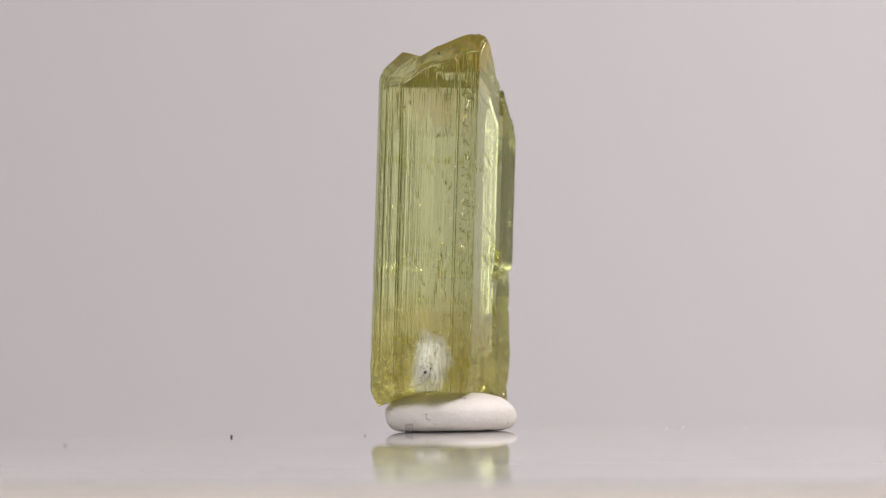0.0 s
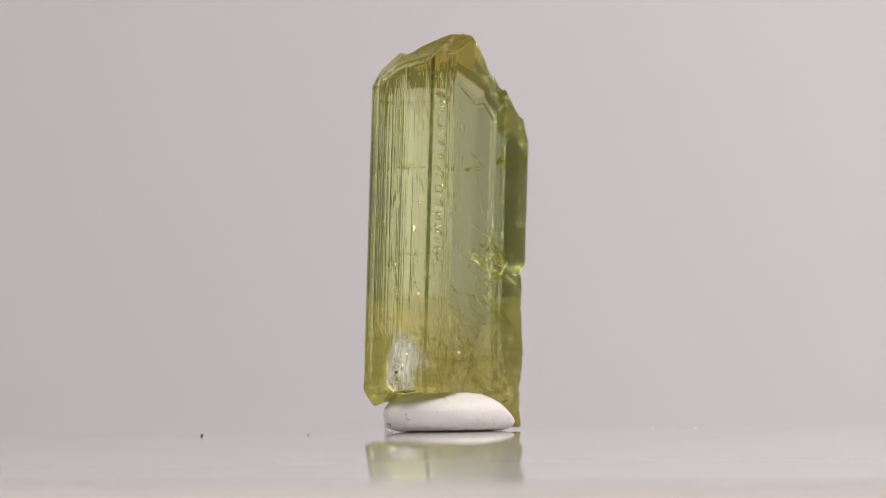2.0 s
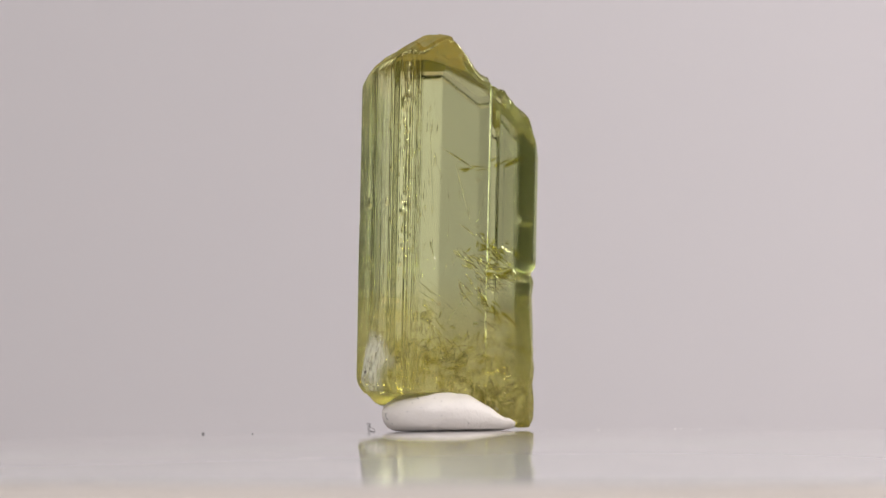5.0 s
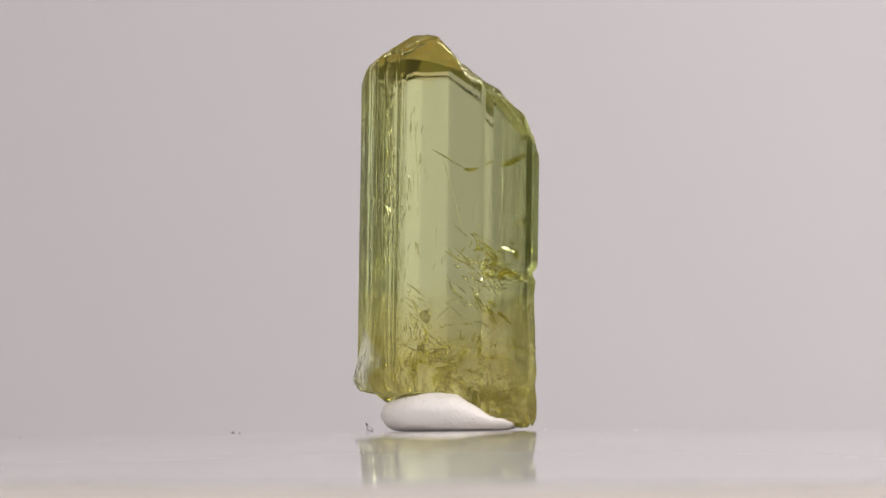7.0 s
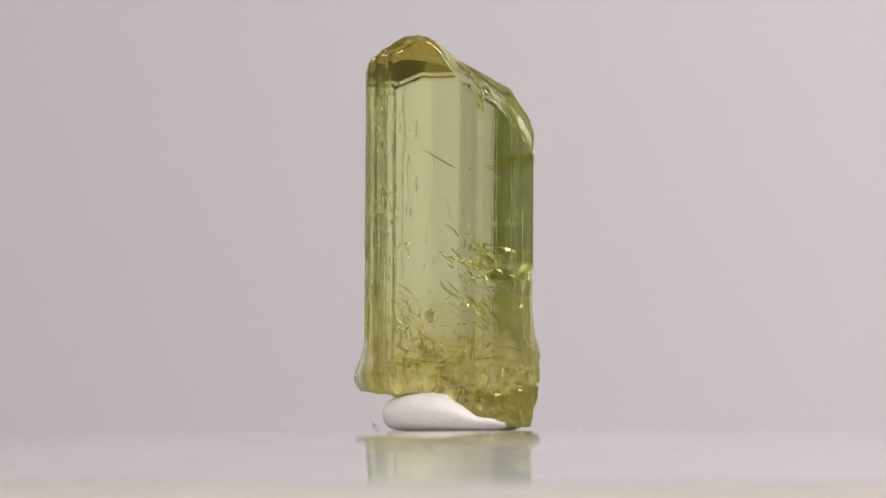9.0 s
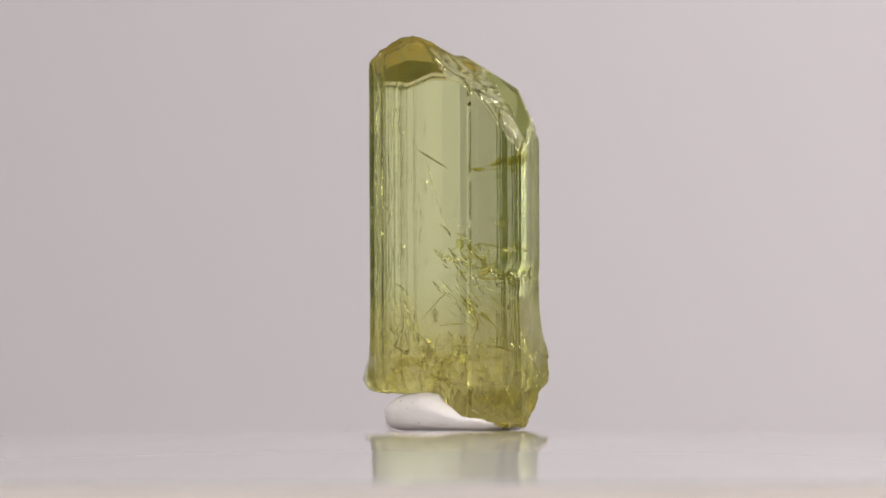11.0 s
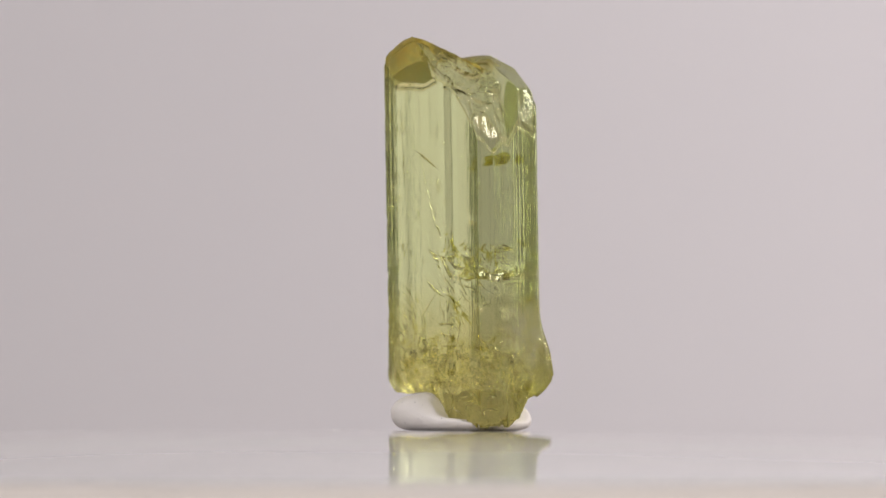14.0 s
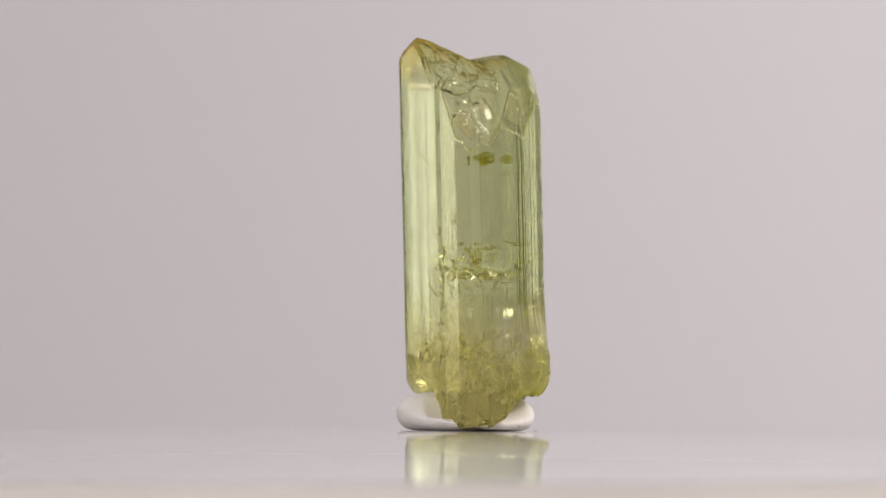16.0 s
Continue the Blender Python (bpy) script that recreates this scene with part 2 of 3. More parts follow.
def flank(f, h):
    """Radius at direction f and height h, with growth lines, scars, the flaring flank and the spur."""
    r = section(f)
    d = turn_off(f, 340)
    lines = 0.08 if abs(d) < 47 or abs(turn_off(f, 155)) < 42 else (1.0 if abs(turn_off(f, 245)) < 48 else 0.5)
    if abs(turn_off(f, 277)) < 13:
        lines = 1.9
    lines *= 0.3 + 1.9 * abs(nz(f * 3.5, 17, 2))
    k = int((math.degrees(f) % 360) / 360 * len(STEPS))
    r += lines * (STEPS[k] + 0.7 * nz(f * 60, 0, h * 0.0007)) + 0.2 * lines * nz(f * 260, 7, h * 0.0008)
    r += (0.12 + 0.5 * lines) * nz(f * 3, 11, h * 0.005)
    low = max(0.0, min(1.0, (190 - h) / 120))
    low *= 0.22 + 0.78 * bell(turn_off(f, 75), 0, 75)
    r += low * (chips(f * 100, h, 34, 0.2, 3.3) + chips(f * 100, h * 0.7, 12, 0.06, 6.1) + 6 * nz(f * 5, h * 0.02, 2) + 3.4 * nz(f * 14, h * 0.06, 5) + 0.6 * nz(f * 34, h * 0.13, 9))
    for nf, nh, size, deep in NICKS:
        if abs(h - nh) < 2.5 * size and abs(turn_off(f, nf)) < 9:
            r -= deep * bell(h, nh, size) * bell(turn_off(f, nf), 0, 1.0 + size * 0.22)
    # notch and recess under the broken ledge
    side = bell(turn_off(f, 48), 0, 34)
    r -= side * (8 * bell(h, 282 + 14 * nz(f * 6, 1, 1), 9 + 5 * nz(f * 9, 4, 2)) + (6 if h < 285 else 0) * max(0, min(1, (285 - h) / 45)) * max(0, min(1, (h - 120) / 120)))
    # spur at the foot
    r += bell(turn_off(f, 103), 0, 21) * 24 * bell(h, 112, 62)
    # flaring scarred flank
    if h > 70:
        r += bell(turn_off(f, 260), 0, 9) * 20 * max(0.0, min(1.0, (155 - h) / 62)) ** 0.9
    return r


def soft_least(soft, values):
    m = min(values)
    return m - soft * math.log(sum(math.exp((m - v) / soft) for v in values))


def least(*values):
    """A minimum with slightly rounded transitions, for worn edges."""
    return soft_least(1.3, values)


def chips(x, y, size, slope, seed):
    """Height of a chipped fracture: cells of random tilt."""
    p = Vector((x / size, y / size, seed))
    c = noise.voronoi(p)[1][0]
    gx = noise.noise(c * 7.3 + Vector((3, 1, 2))) * slope * 2
    gy = noise.noise(c * 5.9 + Vector((9, 4, 7))) * slope * 2
    return gx * (p.x - c.x) * size + gy * (p.y - c.y) * size


def point(x, y):
    """The facets of the main point."""
    u, v = 0.489 * x + 0.872 * y, -0.751 * x + 0.66 * y
    return soft_least(3.0, (705 - 0.05 * abs(x - 10), 714 - 0.5 * x, 708 - 0.57 * max(0.0, -x), 643 + 0.68 * (u + 176), 663 + 1.1 * (v + 112), 705 - 0.47 * (v + 75),
                            628 + 0.863 * x + 0.505 * y + 160)) + chips(x, y, 19, 0.12, 7.7) - 3


def roof(x, y):
    """Height of the broken top over a point of the plan."""
    u = 0.489 * x + 0.872 * y
    w = 0.863 * x + 0.505 * y
    rough = 5 * nz(x * 0.03, y * 0.03, 1) + chips(x, y, 34, 0.36, 1.3) + chips(x + 0.4 * y, y, 12, 0.22, 4.1)
    fracture = min(max(685 - 1.12 * (u + 39), 628 - 0.72 * (u - 10)), 538 - 2.4 * (u - 117), 520 - 1.7 * (y - 112)) + rough
    left = 624 + 1.0 * (w + 160)
    main = least(point(x, y), fracture)
    side = least(670 - 0.35 * (x + 112), 654 - 1.3 * (x + 72), 671 + 0.95 * (x + 112), 669 - 0.62 * (y + 5), 612 - 2.1 * (y - 92) + 0.1 * rough, 642 + 0.6 * (y + 120), left, 604 - 0.526 * u + 1.6 * (138 + 0.766 * x - 0.643 * y))
    return max(main, side)


def underside(x, y):
    across, along = -0.755 * (x - 62) + 0.656 * (y - 72), 0.656 * (x - 62) + 0.755 * (y - 72)
    b = 68 - 57 * math.exp(-math.hypot(across / 82, along / 110) ** 5) - 24 * bell(math.hypot(x + 142, y + 55), 0, 45)
    ragged = max(0.25, min(1.0, (y + 90) / 110))
    return b + ragged * (6 * nz(x * 0.045, y * 0.045, 21) + chips(x, y, 28, 0.42, 5.5) + chips(x, y, 11, 0.12, 2.5))


def lean(x, y, h):
    return Vector(((x + 0.03 * (h - 413)) * U, y * U, h * U))


LABELS = {"inner_crack": "bright sliver of a crack inside the crystal", "inner_veil": "thin bent crack plane inside the crystal",
          "needle_crack": "straight hairline crack inside the crystal", "golden_platelet": "golden-brown flake enclosed in the crystal"}


def build_crystal():
    ob = tagged(new("crystal"), "translucent yellow-green prismatic crystal with a broken slanting top", "crystal")
    bm = bmesh.new()
    n, levels, rings = AROUND, 170, 84
    cols, ends = [], {levels: [], 0: []}
    for i in range(n):
        f = 2 * math.pi * i / n
        c, s = math.cos(f), math.sin(f)
        rt = section(f)
        top = roof(CX + c * rt, CY + s * rt)
        rb = flank(f, 70)
        bot = underside(CX + c * rb, CY + s * rb)
        col = []
        for j in range(levels + 1):
            h = bot + (top - bot) * j / levels
            r = flank(f, h)
            r -= 5.0 * max(0.0, 1 - (top - h) / 10) ** 2 + (15 if bot > 35 else 5) * max(0.0, 1 - (h - bot) / 30) ** 2
            col.append(bm.verts.new(lean(CX + c * r, CY + s * r, h)))
            if j in ends:
                ends[j].append(r)
        cols.append(col)
    for i in range(n):
        a, b = cols[i], cols[(i + 1) % n]
        f = 2 * math.pi * i / n
        plain = abs(turn_off(f, 340)) < 47 or abs(turn_off(f, 155)) < 42
        for j in range(levels):
            bm.faces.new((a[j], b[j], b[j + 1], a[j + 1])).material_index = 0 if plain else 1
    for end, height, flip in ((levels, roof, False), (0, underside, True)):
        prev = [c[end] for c in cols]
        for k in range(1, rings + 1):
            q = 1 - k / rings
            if k == rings:
                mid = bm.verts.new(lean(CX, CY, height(CX, CY)))
                for i in range(n):
                    t = (prev[i], prev[(i + 1) % n], mid)
                    bm.faces.new(t[::-1] if flip else t)
                break
            cur = []
            for i in range(n):
                f = 2 * math.pi * i / n
                r = ends[end][i] * q
                x, y = CX + math.cos(f) * r, CY + math.sin(f) * r
                cur.append(bm.verts.new(lean(x, y, height(x, y))))
            for i in range(n):
                j = (i + 1) % n
                t = (prev[i], prev[j], cur[j], cur[i])
                face = bm.faces.new(t[::-1] if flip else t)
                x, y, h = cur[i].co.x / U, cur[i].co.y / U, cur[i].co.z / U
                x -= 0.03 * (h - 413)
                if not flip and x > -88 and y < 30 and point(x, y) < h + 4:
                    face.material_index = 2
                elif not flip:
                    face.material_index = 3
            prev = cur
    body = part("body", bm, CRYSTAL, ob)
    body.data.materials.append(STRIATED)
    body.data.materials.append(STAINED)
    body.data.materials.append(TINGED)
    # cracks and veils inside: thin lens-shaped gaps
    rng = random.Random(5)

    def gap(x, y, h, a, b, turn, name="inner_crack", thick=0.7, bend=0.0, stuff=None, heap=None):
        """A thin bent lens, a half lengths long and b half widths wide; a tiny one joins a heap."""
        g = bmesh.new() if heap is None else heap
        k = 14 if heap is None else 8
        rim = []
        o = lean(x, y, h)
        for i in range(k):
            w = 2 * math.pi * i / k
            e = rng.uniform(0.6, 1.0)
            px, py = a * e * math.cos(w), b * e * math.sin(w)
            rim.append(g.verts.new(o + turn @ Vector((px, py, bend * (px / a) ** 2 * a)) * U))
        for z, flip in ((thick, False), (-thick, True)):
            ring = []
            for i in range(k):
                w = 2 * math.pi * i / k
                px, py = 0.5 * a * math.cos(w), 0.5 * b * math.sin(w)
                ring.append(g.verts.new(o + turn @ Vector((px, py, bend * (px / a) ** 2 * a + z * rng.uniform(0.6, 1.2))) * U))
            mid = g.verts.new(o + turn @ Vector((0, 0, z)) * U)
            for i in range(k):
                j = (i + 1) % k
                q = (rim[j], rim[i], ring[i], ring[j])
                t = (ring[j], ring[i], mid)
                g.faces.new(q[::-1] if flip else q)
                g.faces.new(t[::-1] if flip else t)
        if heap is None:
            part(name, g, stuff or VOID, ob, LABELS[name])

    def needle(p, q, width):
        p, q = Vector(p), Vector(q)
        turn = (q - p).to_track_quat("X", "Z").to_matrix()
        c = (p + q) / 2
        gap(c.x, c.y, c.z, (q - p).length / 2, width, turn, "needle_crack", width * 0.6)

    def any_turn():
        return Euler((rng.uniform(0, 6.28), rng.uniform(-1.3, 1.3), rng.uniform(0, 6.28))).to_matrix()

    def inside(low, high):
        f = rng.uniform(0, 2 * math.pi)
        r = section(f) * rng.uniform(low, high)
        return CX + r * math.cos(f), CY + r * math.sin(f)

    for i in range(80):
        x, y = inside(0.1, 0.92)
        gap(x, y, 80 + 150 * rng.random() ** 2.2, rng.uniform(6, 36), rng.uniform(0.4, 2.6), any_turn(), "inner_crack", rng.uniform(0.3, 1.2), rng.uniform(-0.4, 0.4))
    for i in range(5):
        x, y = inside(0.2, 0.75)
        gap(x, y, rng.uniform(95, 210), rng.uniform(22, 40), rng.uniform(8, 16), any_turn(), "inner_veil", 0.5, rng.uniform(-0.3, 0.3))
    # the broken zone under the ledge, its cracks run down steeply
    for i in range(34):
        f = math.radians(rng.gauss(30, 36))
        r = section(f) * rng.uniform(0.3, 0.88)
        turn = Euler((rng.uniform(0, 6.28), rng.uniform(0.2, 1.1), rng.gauss(1.05, 0.6))).to_matrix()
        gap(CX + r * math.cos(f), CY + r * math.sin(f), rng.gauss(285, 32), rng.uniform(7, 36), rng.uniform(0.7, 5), turn, "inner_crack", rng.uniform(0.3, 1.3), rng.uniform(-0.4, 0.4))
    for i in range(30):
        gap(rng.gauss(50, 20), rng.gauss(54, 18), rng.uniform(28, 95), rng.uniform(4, 20), rng.uniform(0.5, 3), any_turn(), "inner_crack", rng.uniform(0.3, 0.9), rng.uniform(-0.4, 0.4))
    for i in range(20):
        f = math.radians(rng.uniform(-65, 25))
        r = section(f) * rng.uniform(0.86, 0.95)
        turn = Euler((rng.uniform(0, 6.28), rng.uniform(1.1, 1.5), rng.uniform(0, 6.28))).to_matrix()
        gap(CX + r * math.cos(f), CY + r * math.sin(f), rng.uniform(130, 520), rng.uniform(5, 20), rng.uniform(0.5, 1.4), turn, "inner_crack", 0.4, rng.uniform(-0.3, 0.3))
    # single cracks and scratches along the flanks
    for i in range(22):
        f = math.radians(rng.uniform(190, 300))
        r = section(f) * rng.uniform(0.8, 0.93)
        turn = Euler((rng.uniform(0, 6.28), rng.uniform(1.0, 1.5), rng.uniform(0, 6.28))).to_matrix()
        gap(CX + r * math.cos(f), CY + r * math.sin(f), rng.uniform(150, 560), rng.uniform(8, 34), rng.uniform(0.8, 2.6), turn, "inner_crack", 0.5, rng.uniform(-0.3, 0.3))
    # golden-brown platelets
    for i in range(9):
        f = math.radians(rng.gauss(42, 22))
        r = section(f) * rng.uniform(0.3, 0.8)
        turn = Euler((rng.gauss(0, 0.9), rng.gauss(0, 0.6), rng.uniform(0, 6.28))).to_matrix()
        gap(CX + r * math.cos(f), CY + r * math.sin(f), rng.gauss(312, 9), rng.uniform(6, 18), rng.uniform(2, 6), turn, "golden_platelet", 1.2, 0.2, GOLD)
    for i in range(26):
        x, y = inside(0.45, 0.93)
        gap(x, y, 82 + 95 * rng.random() ** 1.4, rng.uniform(5, 18), rng.uniform(1, 5), any_turn(), "golden_platelet", 0.8, 0.3, GOLD)
    shelf = Vector((0.45, 0.78, 0.42)).to_track_quat("X", "Z").to_matrix()
    gap(33, 86, 480, 29, 24, shelf, "golden_platelet", 3.5, 0.02, GOLD)
    gap(28, 80, 474, 24, 16, shelf, "golden_platelet", 2.0, 0.05, GOLD)
    gap(-14, 92, 478, 26, 15, shelf, "golden_platelet", 1.6, 0.05, GOLD)
    # bruised edge: short slanting cracks just under the surface
    for i in range(40):
        turn = Euler((rng.uniform(0, 6.28), rng.gauss(0.75, 0.25), math.radians(rng.gauss(12, 25)))).to_matrix()
        gap(rng.gauss(3, 2.5), rng.gauss(-142, 2.5), rng.uniform(270, 650), rng.uniform(4, 10), rng.uniform(0.8, 2.4), turn, "inner_crack", 0.5, rng.uniform(-0.3, 0.3))
    # the flat fracture of the ledge, with golden stain above it
    flat = Euler((0.03, -0.04, math.radians(139))).to_matrix()
    gap(20, 70, 269, 58, 40, flat, "inner_veil", 2.2, 0.03)
    gap(18, 70, 280, 62, 38, flat, "golden_platelet", 2.5, 0.03, GOLD)
    gap(40, 52, 288, 26, 20, flat, "golden_platelet", 1.8, 0.08, GOLD)
    gap(4, 86, 262, 30, 16, flat, "inner_veil", 0.8, -0.06)
    for i in range(12):
        u, v = rng.uniform(-46, 46), rng.uniform(-24, 24)
        turn = Euler((rng.gauss(0, 0.3), rng.gauss(0, 0.3), rng.uniform(0, 6.28))).to_matrix()
        gap(20 - 0.755 * u + 0.656 * v, 70 + 0.656 * u + 0.755 * v, rng.gauss(277, 3.5), rng.uniform(7, 15), rng.uniform(4, 9), turn, "golden_platelet", 0.9, 0.1, GOLD)
    # golden feathers: sheaves of slender blades that run down towards the ledge
    def feather(p, q, count, spread, stuff, wide, heap=None):
        p, q = Vector(p), Vector(q)
        for i in range(count):
            a = p.lerp(q, rng.uniform(0.0, 0.75)) + Vector([rng.gauss(0, spread) for k in range(3)])
            d = (q - p).normalized() * rng.uniform(14, 40) + Vector([rng.gauss(0, 5) for k in range(3)])
            turn = d.to_track_quat("X", "Z").to_matrix() @ Euler((rng.uniform(0, 6.28), 0, 0)).to_matrix()
            c = a + d / 2
            c.z = max(c.z, 84)
            g = section(math.atan2(c.y - CY, c.x - CX))
            far = math.hypot(c.x - CX, c.y - CY)
            if far > 0.9 * g:
                c.x, c.y = CX + (c.x - CX) * 0.9 * g / far, CY + (c.y - CY) * 0.9 * g / far
            gap(c.x, c.y, c.z, d.length / 2, rng.uniform(0.5, 1.0) * wide, turn, "golden_platelet" if stuff else "inner_crack", 0.5, rng.uniform(-0.25, 0.25), stuff, heap)

    feather((38, -5, 353), (84, 48, 290), 16, 4, GOLD, 3.5)
    feather((36, -8, 356), (84, 48, 290), 7, 3, None, 3.5)
    feather((56, -4, 250), (80, 56, 188), 18, 6, GOLD, 3.5)
    feather((30, -20, 250), (80, 40, 180), 8, 6, None, 2.5)
    feather((-30, -100, 240), (40, -70, 170), 14, 10, GOLD, 2.0)
    feather((-110, 60, 260), (-30, 90, 200), 14, 12, GOLD, 2.5)
    feather((-85, -136, 335), (-58, -146, 205), 8, 2, None, 2.2)
    # tangle of golden fibres in the cloudy foot
    for i in range(30):
        x, y = inside(0.3, 0.93)
        turn = Euler((rng.uniform(0, 6.28), rng.gauss(0, 0.7), rng.uniform(0, 6.28))).to_matrix()
        gap(x, y, 84 + 82 * rng.random() ** 1.2, rng.uniform(9, 30), rng.uniform(0.6, 1.9), turn, "golden_platelet", 0.6, rng.uniform(-0.4, 0.4), GOLD)
    # sheaves of wispy blades in the cloudy foot
    wisps, slivers = bmesh.new(), bmesh.new()
    for i in range(44):
        x, y = inside(0.25, 0.9)
        p = Vector((x, y, 92 + 70 * rng.random() ** 1.3))
        d = Vector((rng.gauss(0, 1), rng.gauss(0, 1), rng.gauss(0.1, 0.55))).normalized() * rng.uniform(26, 60)
        feather(p - d / 2, p + d / 2, 8, 3.0, GOLD if i % 3 else None, 2.4, wisps if i % 3 else slivers)
    # pits and chips just under the bruised flanks
    for i in range(120):
        f = math.radians(rng.gauss(289, 10))
        r = section(f) * rng.uniform(0.93, 0.975)
        turn = Euler((rng.gauss(0, 0.5), rng.gauss(1.45, 0.25), f + rng.gauss(0, 0.4))).to_matrix()
        gap(CX + r * math.cos(f), CY + r * math.sin(f), 130 + 500 * rng.random() ** 1.2, rng.uniform(3, 13), rng.uniform(0.7, 2.6), turn, "inner_crack", 0.6, rng.uniform(-0.4, 0.4), None, slivers)
    tagged(part("golden_wisps", wisps, GOLD, ob, "tangle of fine golden wisps inside the crystal"), kind="stuff")
    tagged(part("crack_slivers", slivers, VOID, ob, "bright pits and slivers of cracks inside the crystal"), kind="stuff")
    # slanting scratches low on the same side
    for i in range(26):
        p = Vector((rng.gauss(8, 10), rng.gauss(-118, 9), rng.uniform(175, 275)))
        needle(p, p + Vector((rng.uniform(6, 14), rng.uniform(14, 30), rng.uniform(-22, -10))), rng.uniform(0.5, 1.0))
    # stain along the two levels of fracture, on the far side
    for i in range(12):
        turn = Euler((rng.gauss(0, 0.5), rng.gauss(0, 0.4), rng.uniform(0, 6.28))).to_matrix()
        gap(rng.uniform(-105, -15), rng.uniform(48, 92), 288 + abs(rng.gauss(0, 24)), rng.uniform(6, 16), rng.uniform(3, 8), turn, "golden_platelet", 0.9, 0.2, GOLD)
    for i in range(5):
        turn = Euler((rng.gauss(0, 0.15), rng.gauss(0, 0.15), rng.uniform(0, 6.28))).to_matrix()
        gap(rng.uniform(-95, -30), rng.uniform(45, 85), rng.gauss(468, 5), rng.uniform(12, 22), rng.uniform(6, 12), turn, "golden_platelet", 1.2, 0.1, GOLD)
    # stain on the shelf and over the ledge
    for i in range(16):
        u, v = rng.uniform(-52, 52), rng.uniform(-20, 26)
        turn = Euler((rng.gauss(0, 0.5), rng.gauss(0, 0.5), rng.uniform(0, 6.28))).to_matrix()
        gap(20 - 0.755 * u + 0.656 * v, 66 + 0.656 * u + 0.755 * v, 284 + abs(rng.gauss(0, 22)), rng.uniform(6, 15), rng.uniform(3, 8), turn, "golden_platelet", 1.0, 0.1, GOLD)
    needle((12, -80, 501), (45, -15, 460), 2.6)
    needle((32, -66, 503), (46, -17, 330), 0.9)
    needle((16, -109, 580), (18, -100, 390), 0.8)
    needle((48, -20, 250), (30, -75, 190), 1.2)
    needle((-30, -150, 330), (-48, -150, 210), 2.6)
    # dark specks on the scar
    for i in range(34):
        x, h = (-56 + rng.gauss(0, 7), 108 + rng.gauss(0, 11)) if i else (-54, 104)
        f = math.atan2(-172 - CY, x - CX)
        r = flank(f, h) + 0.3
        g = bmesh.new()
        bmesh.ops.create_icosphere(g, subdivisions=1, radius=rng.uniform(0.4, 1.3) * U if i else 3.4 * U)
        for v in g.verts:
            v.co = Vector((v.co.x, v.co.y * 0.5, v.co.z * 1.2)) + lean(CX + r * math.cos(f), CY + r * math.sin(f), h)
        part("dark_speck", g, DARK, ob, "black mineral speck")
    return ob


# ---- putty ----
def squeezed(x, y):
    """Height of the putty, pressed thin on the side of the crystal's foot."""
    q = max(0.0, 0.5 * (x - CX) + 0.866 * (y - CY))
    return 70 - 44 * (1 - math.exp(-(q / 70) ** 2)) + 2 * nz(x * 0.05, y * 0.05, 40)


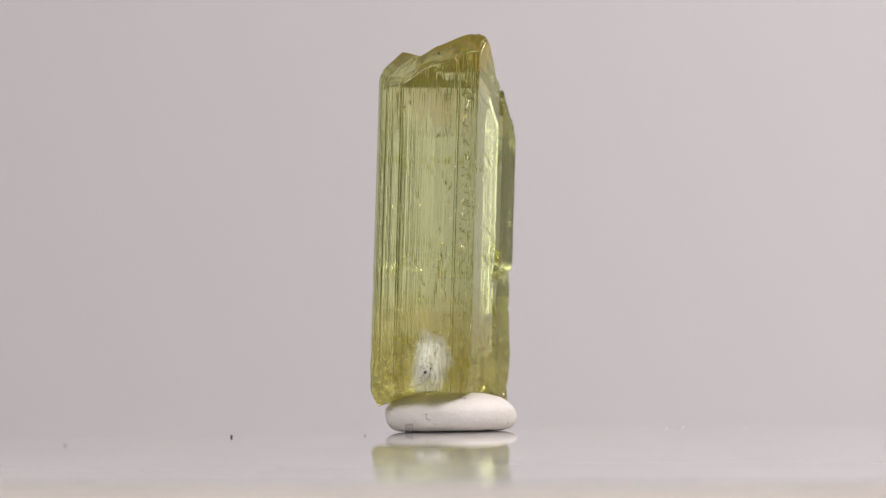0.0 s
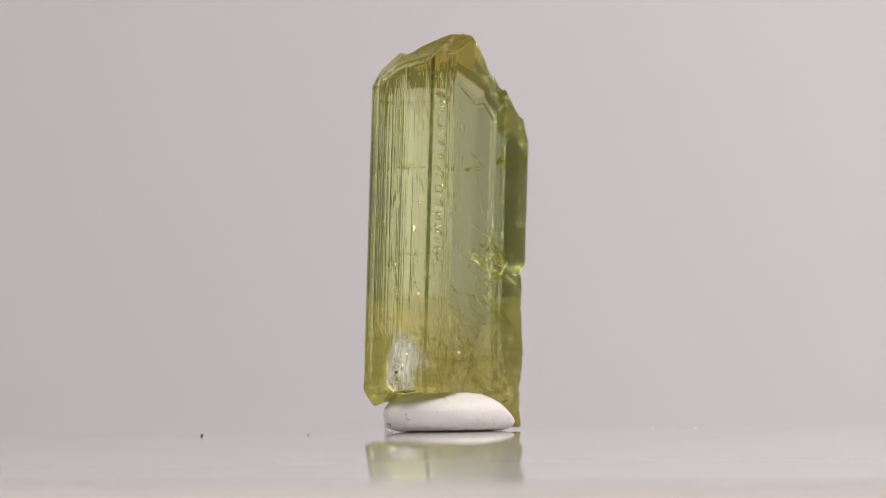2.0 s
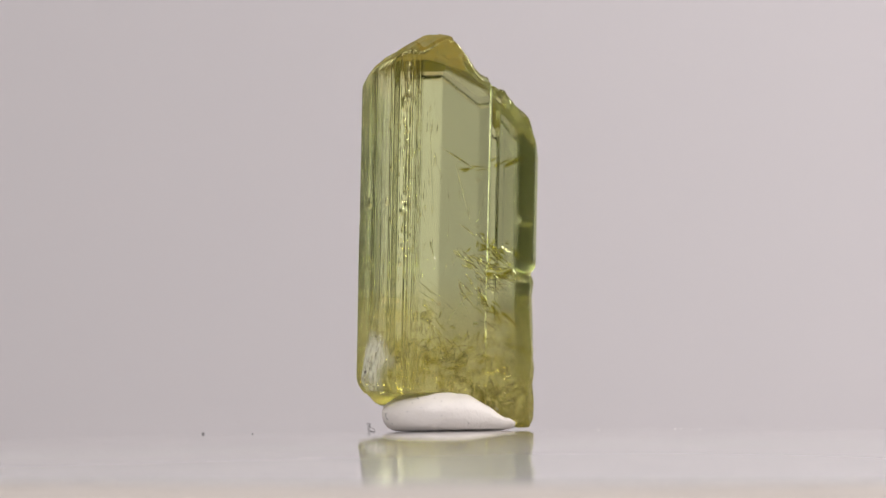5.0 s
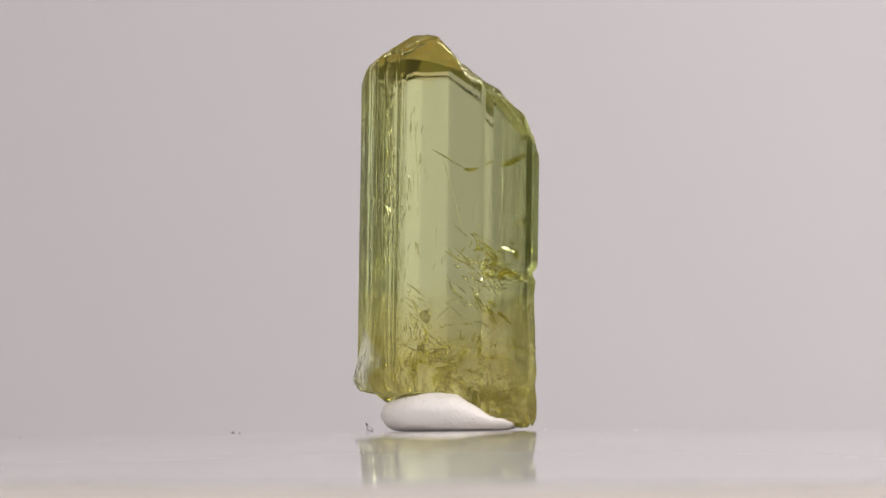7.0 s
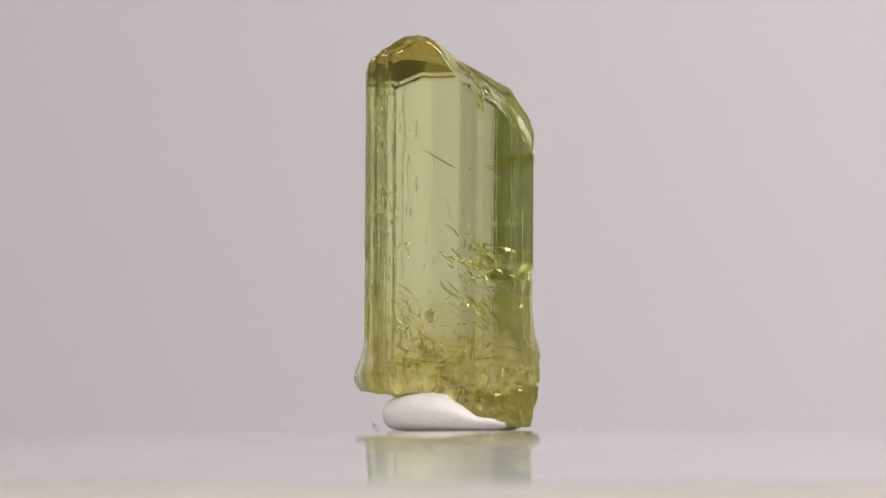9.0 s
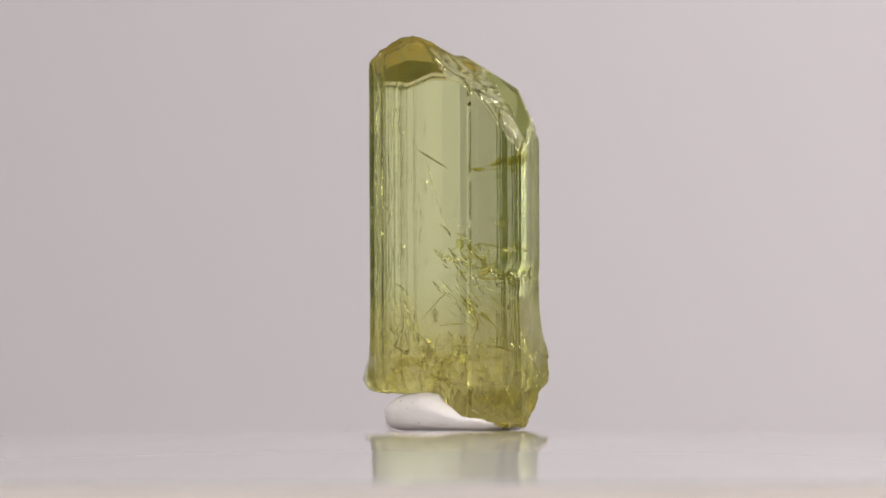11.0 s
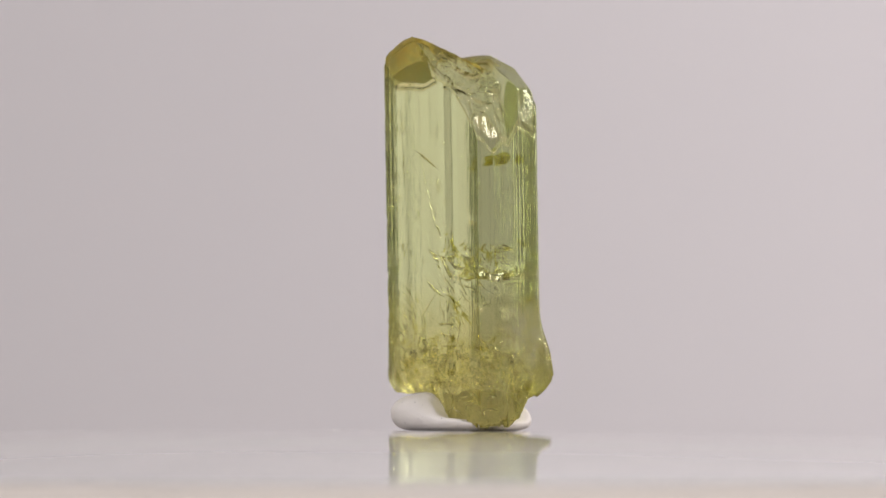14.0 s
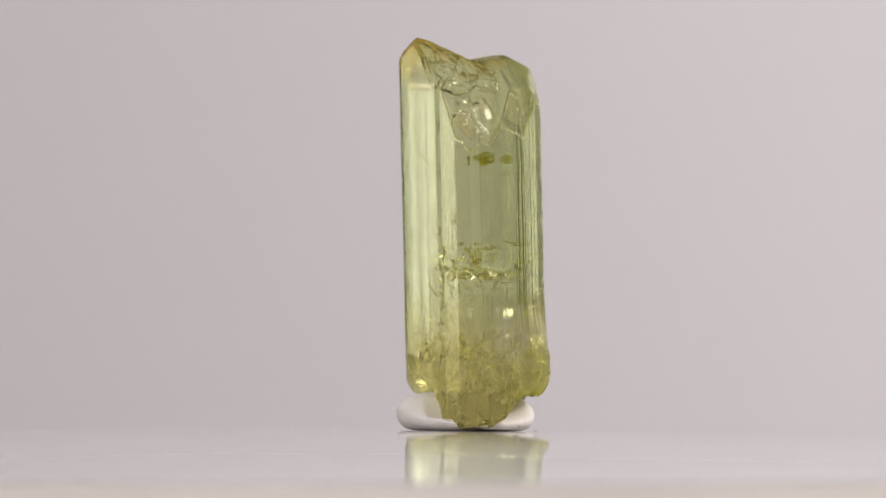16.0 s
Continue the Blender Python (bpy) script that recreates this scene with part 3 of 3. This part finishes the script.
def build_putty():
    ob = tagged(new("putty"), "flattened lump of white putty under the crystal", "putty")
    bm = bmesh.new()
    n, m = 120, 48
    rows = []
    for j in range(m + 1):
        a = -math.pi / 2 + math.pi * j / m
        ring = []
        for i in range(n):
            f = 2 * math.pi * i / n
            rad = 121 + 5 * math.cos(2 * (f - 1.75)) + 3 * nz(math.cos(f), math.sin(f), 3)
            q = max(0.0, math.cos(a)) ** (0.2 if a < 0 else 0.6)
            x, y = CX + 5 + rad * q * math.cos(f), CY + 2 + rad * q * math.sin(f)
            h = (34 + (36 if a > 0 else 34) * math.sin(a)) * squeezed(x, y) / 70
            if a > -1.25:
                h = min(h, max(underside(x, y) + 2.5, 9.0))
            h += 1.2 * nz(x * 0.03, y * 0.03, h * 0.03) * (0 if a < -0.9 else 1)
            ring.append(bm.verts.new((x * U, y * U, max(h, 0) * U + dome(x * U, y * U))))
        rows.append(ring)
    for a, b in zip(rows, rows[1:]):
        for i in range(n):
            j = (i + 1) % n
            bm.faces.new((a[i], a[j], b[j], b[i]))
    bmesh.ops.remove_doubles(bm, verts=bm.verts, dist=1e-7)
    part("lump", bm, PUTTY, ob, "", True)
    rng = random.Random(9)
    # Grains all round; the last sixteen, low by the foot, stand for crack marks.
    for i in range(96):
        f, a = (rng.uniform(0, 2 * math.pi), rng.uniform(-0.7, 0.9)) if i < 80 else (rng.gauss(0.95, 0.09), rng.uniform(-1.0, -0.5))
        rad = (121 + 5 * math.cos(2 * (f - 1.75)) + 3 * nz(math.cos(f), math.sin(f), 3)) * math.cos(a) ** (0.2 if a < 0 else 0.6)
        x, y = CX + 5 + rad * math.cos(f), CY + 2 + rad * math.sin(f)
        h = (34 + (36 if a > 0 else 34) * math.sin(a)) * squeezed(x, y) / 70
        if h > underside(x, y) - 4:
            continue
        g = bmesh.new()
        bmesh.ops.create_icosphere(g, subdivisions=1, radius=rng.uniform(0.3, 1.1) * U)
        for v in g.verts:
            v.co = Vector((v.co.x * rng.uniform(0.6, 1.6), v.co.y, v.co.z * rng.uniform(0.5, 1.2))) + Vector((x * U, y * U, h * U + dome(x * U, y * U)))
        part("dark_speck", g, DARK, ob, "dark grain or crack mark in the putty")
    # a short bent hair stuck to the putty
    g = bmesh.new()
    rings = []
    for i in range(16):
        w = i / 15
        x = -66 + 9 * w + 2.5 * math.sin(w * 9)
        y = CY + 2 - math.sqrt(123.5 ** 2 - (x - CX - 5) ** 2)
        z = 30 - 8 * w + 3 * math.sin(w * 6.5)
        rings.append([g.verts.new((x * U, (y + 0.45 * math.sin(k * 2.094)) * U, (z + 0.45 * math.cos(k * 2.094)) * U)) for k in range(3)])
    for a, b in zip(rings, rings[1:]):
        for k in range(3):
            g.faces.new((a[k], a[(k + 1) % 3], b[(k + 1) % 3], b[k]))
    part("hair", g, DARK, ob, "short dark hair stuck to the putty")
    return ob


# ---- dust on the plate ----
def build_speck(x, y, size, seed, pale=False):
    rng = random.Random(seed)
    g = bmesh.new()
    bmesh.ops.create_icosphere(g, subdivisions=2, radius=size * U)
    for v in g.verts:
        v.co *= rng.uniform(0.6, 1.15)
    lo = min(v.co.z for v in g.verts)
    for v in g.verts:
        v.co += Vector((x * U, y * U, dome(x * U, y * U) - lo - 0.2 * U))
    return tagged(part("dust_speck", g, PALE if pale else DARK), ("pale" if pale else "dark") + " speck of dust on the glossy plate", "dust", "dust on the plate")


def build_fibre(x, y, size, seed, tall):
    rng = random.Random(seed)
    g = bmesh.new()
    pts = []
    for i in range(40):
        w = i / 39 * 2 * math.pi * 1.6
        pts.append(Vector((x + size * 0.45 * math.sin(2 * w + seed), y + size * 0.4 * math.cos(w), 1 + tall * (0.5 - 0.5 * math.cos(w * 0.9)))))
    rings = []
    for i, p in enumerate(pts):
        t = (pts[min(i + 1, 39)] - pts[max(i - 1, 0)]).normalized()
        s = t.cross(Vector((0, 0, 1))).normalized() if abs(t.z) < 0.95 else Vector((1, 0, 0))
        o = t.cross(s)
        rings.append([g.verts.new((p + 0.4 * (s * math.cos(k * 1.257) + o * math.sin(k * 1.257))) * U + Vector((0, 0, dome(x * U, y * U)))) for k in range(5)])
    for a, b in zip(rings, rings[1:]):
        for k in range(5):
            g.faces.new((a[k], a[(k + 1) % 5], b[(k + 1) % 5], b[k]))
    return tagged(part("fibre", g, DARK), "curled dark fibre on the plate beside the putty", "fibre")


build_surround()
turning = [build_turntable(), build_putty(), build_crystal()]
turning += [build_speck(x, y, s, i, i > 2) for i, (x, y, s) in enumerate(
    [(-400, -249, 2.5), (-168, -356, 1.5), (-670, -546, 1.8), (360, -40, 1.3), (395, 120, 1.5), (505, 60, 1.1), (330, 210, 1.0)])]
turning.append(build_fibre(-93, -138, 15, 2, 15))


def motions():
    rows = [(t, pose(0, 0, 0, 0, 0, -RATE * t)) for t in (0.0, 2.0, 4.0, 6.0, 8.0, 10.0, 12.0, 14.0, 16.0)]
    for ob in turning:
        walk(ob, rows)


motions()
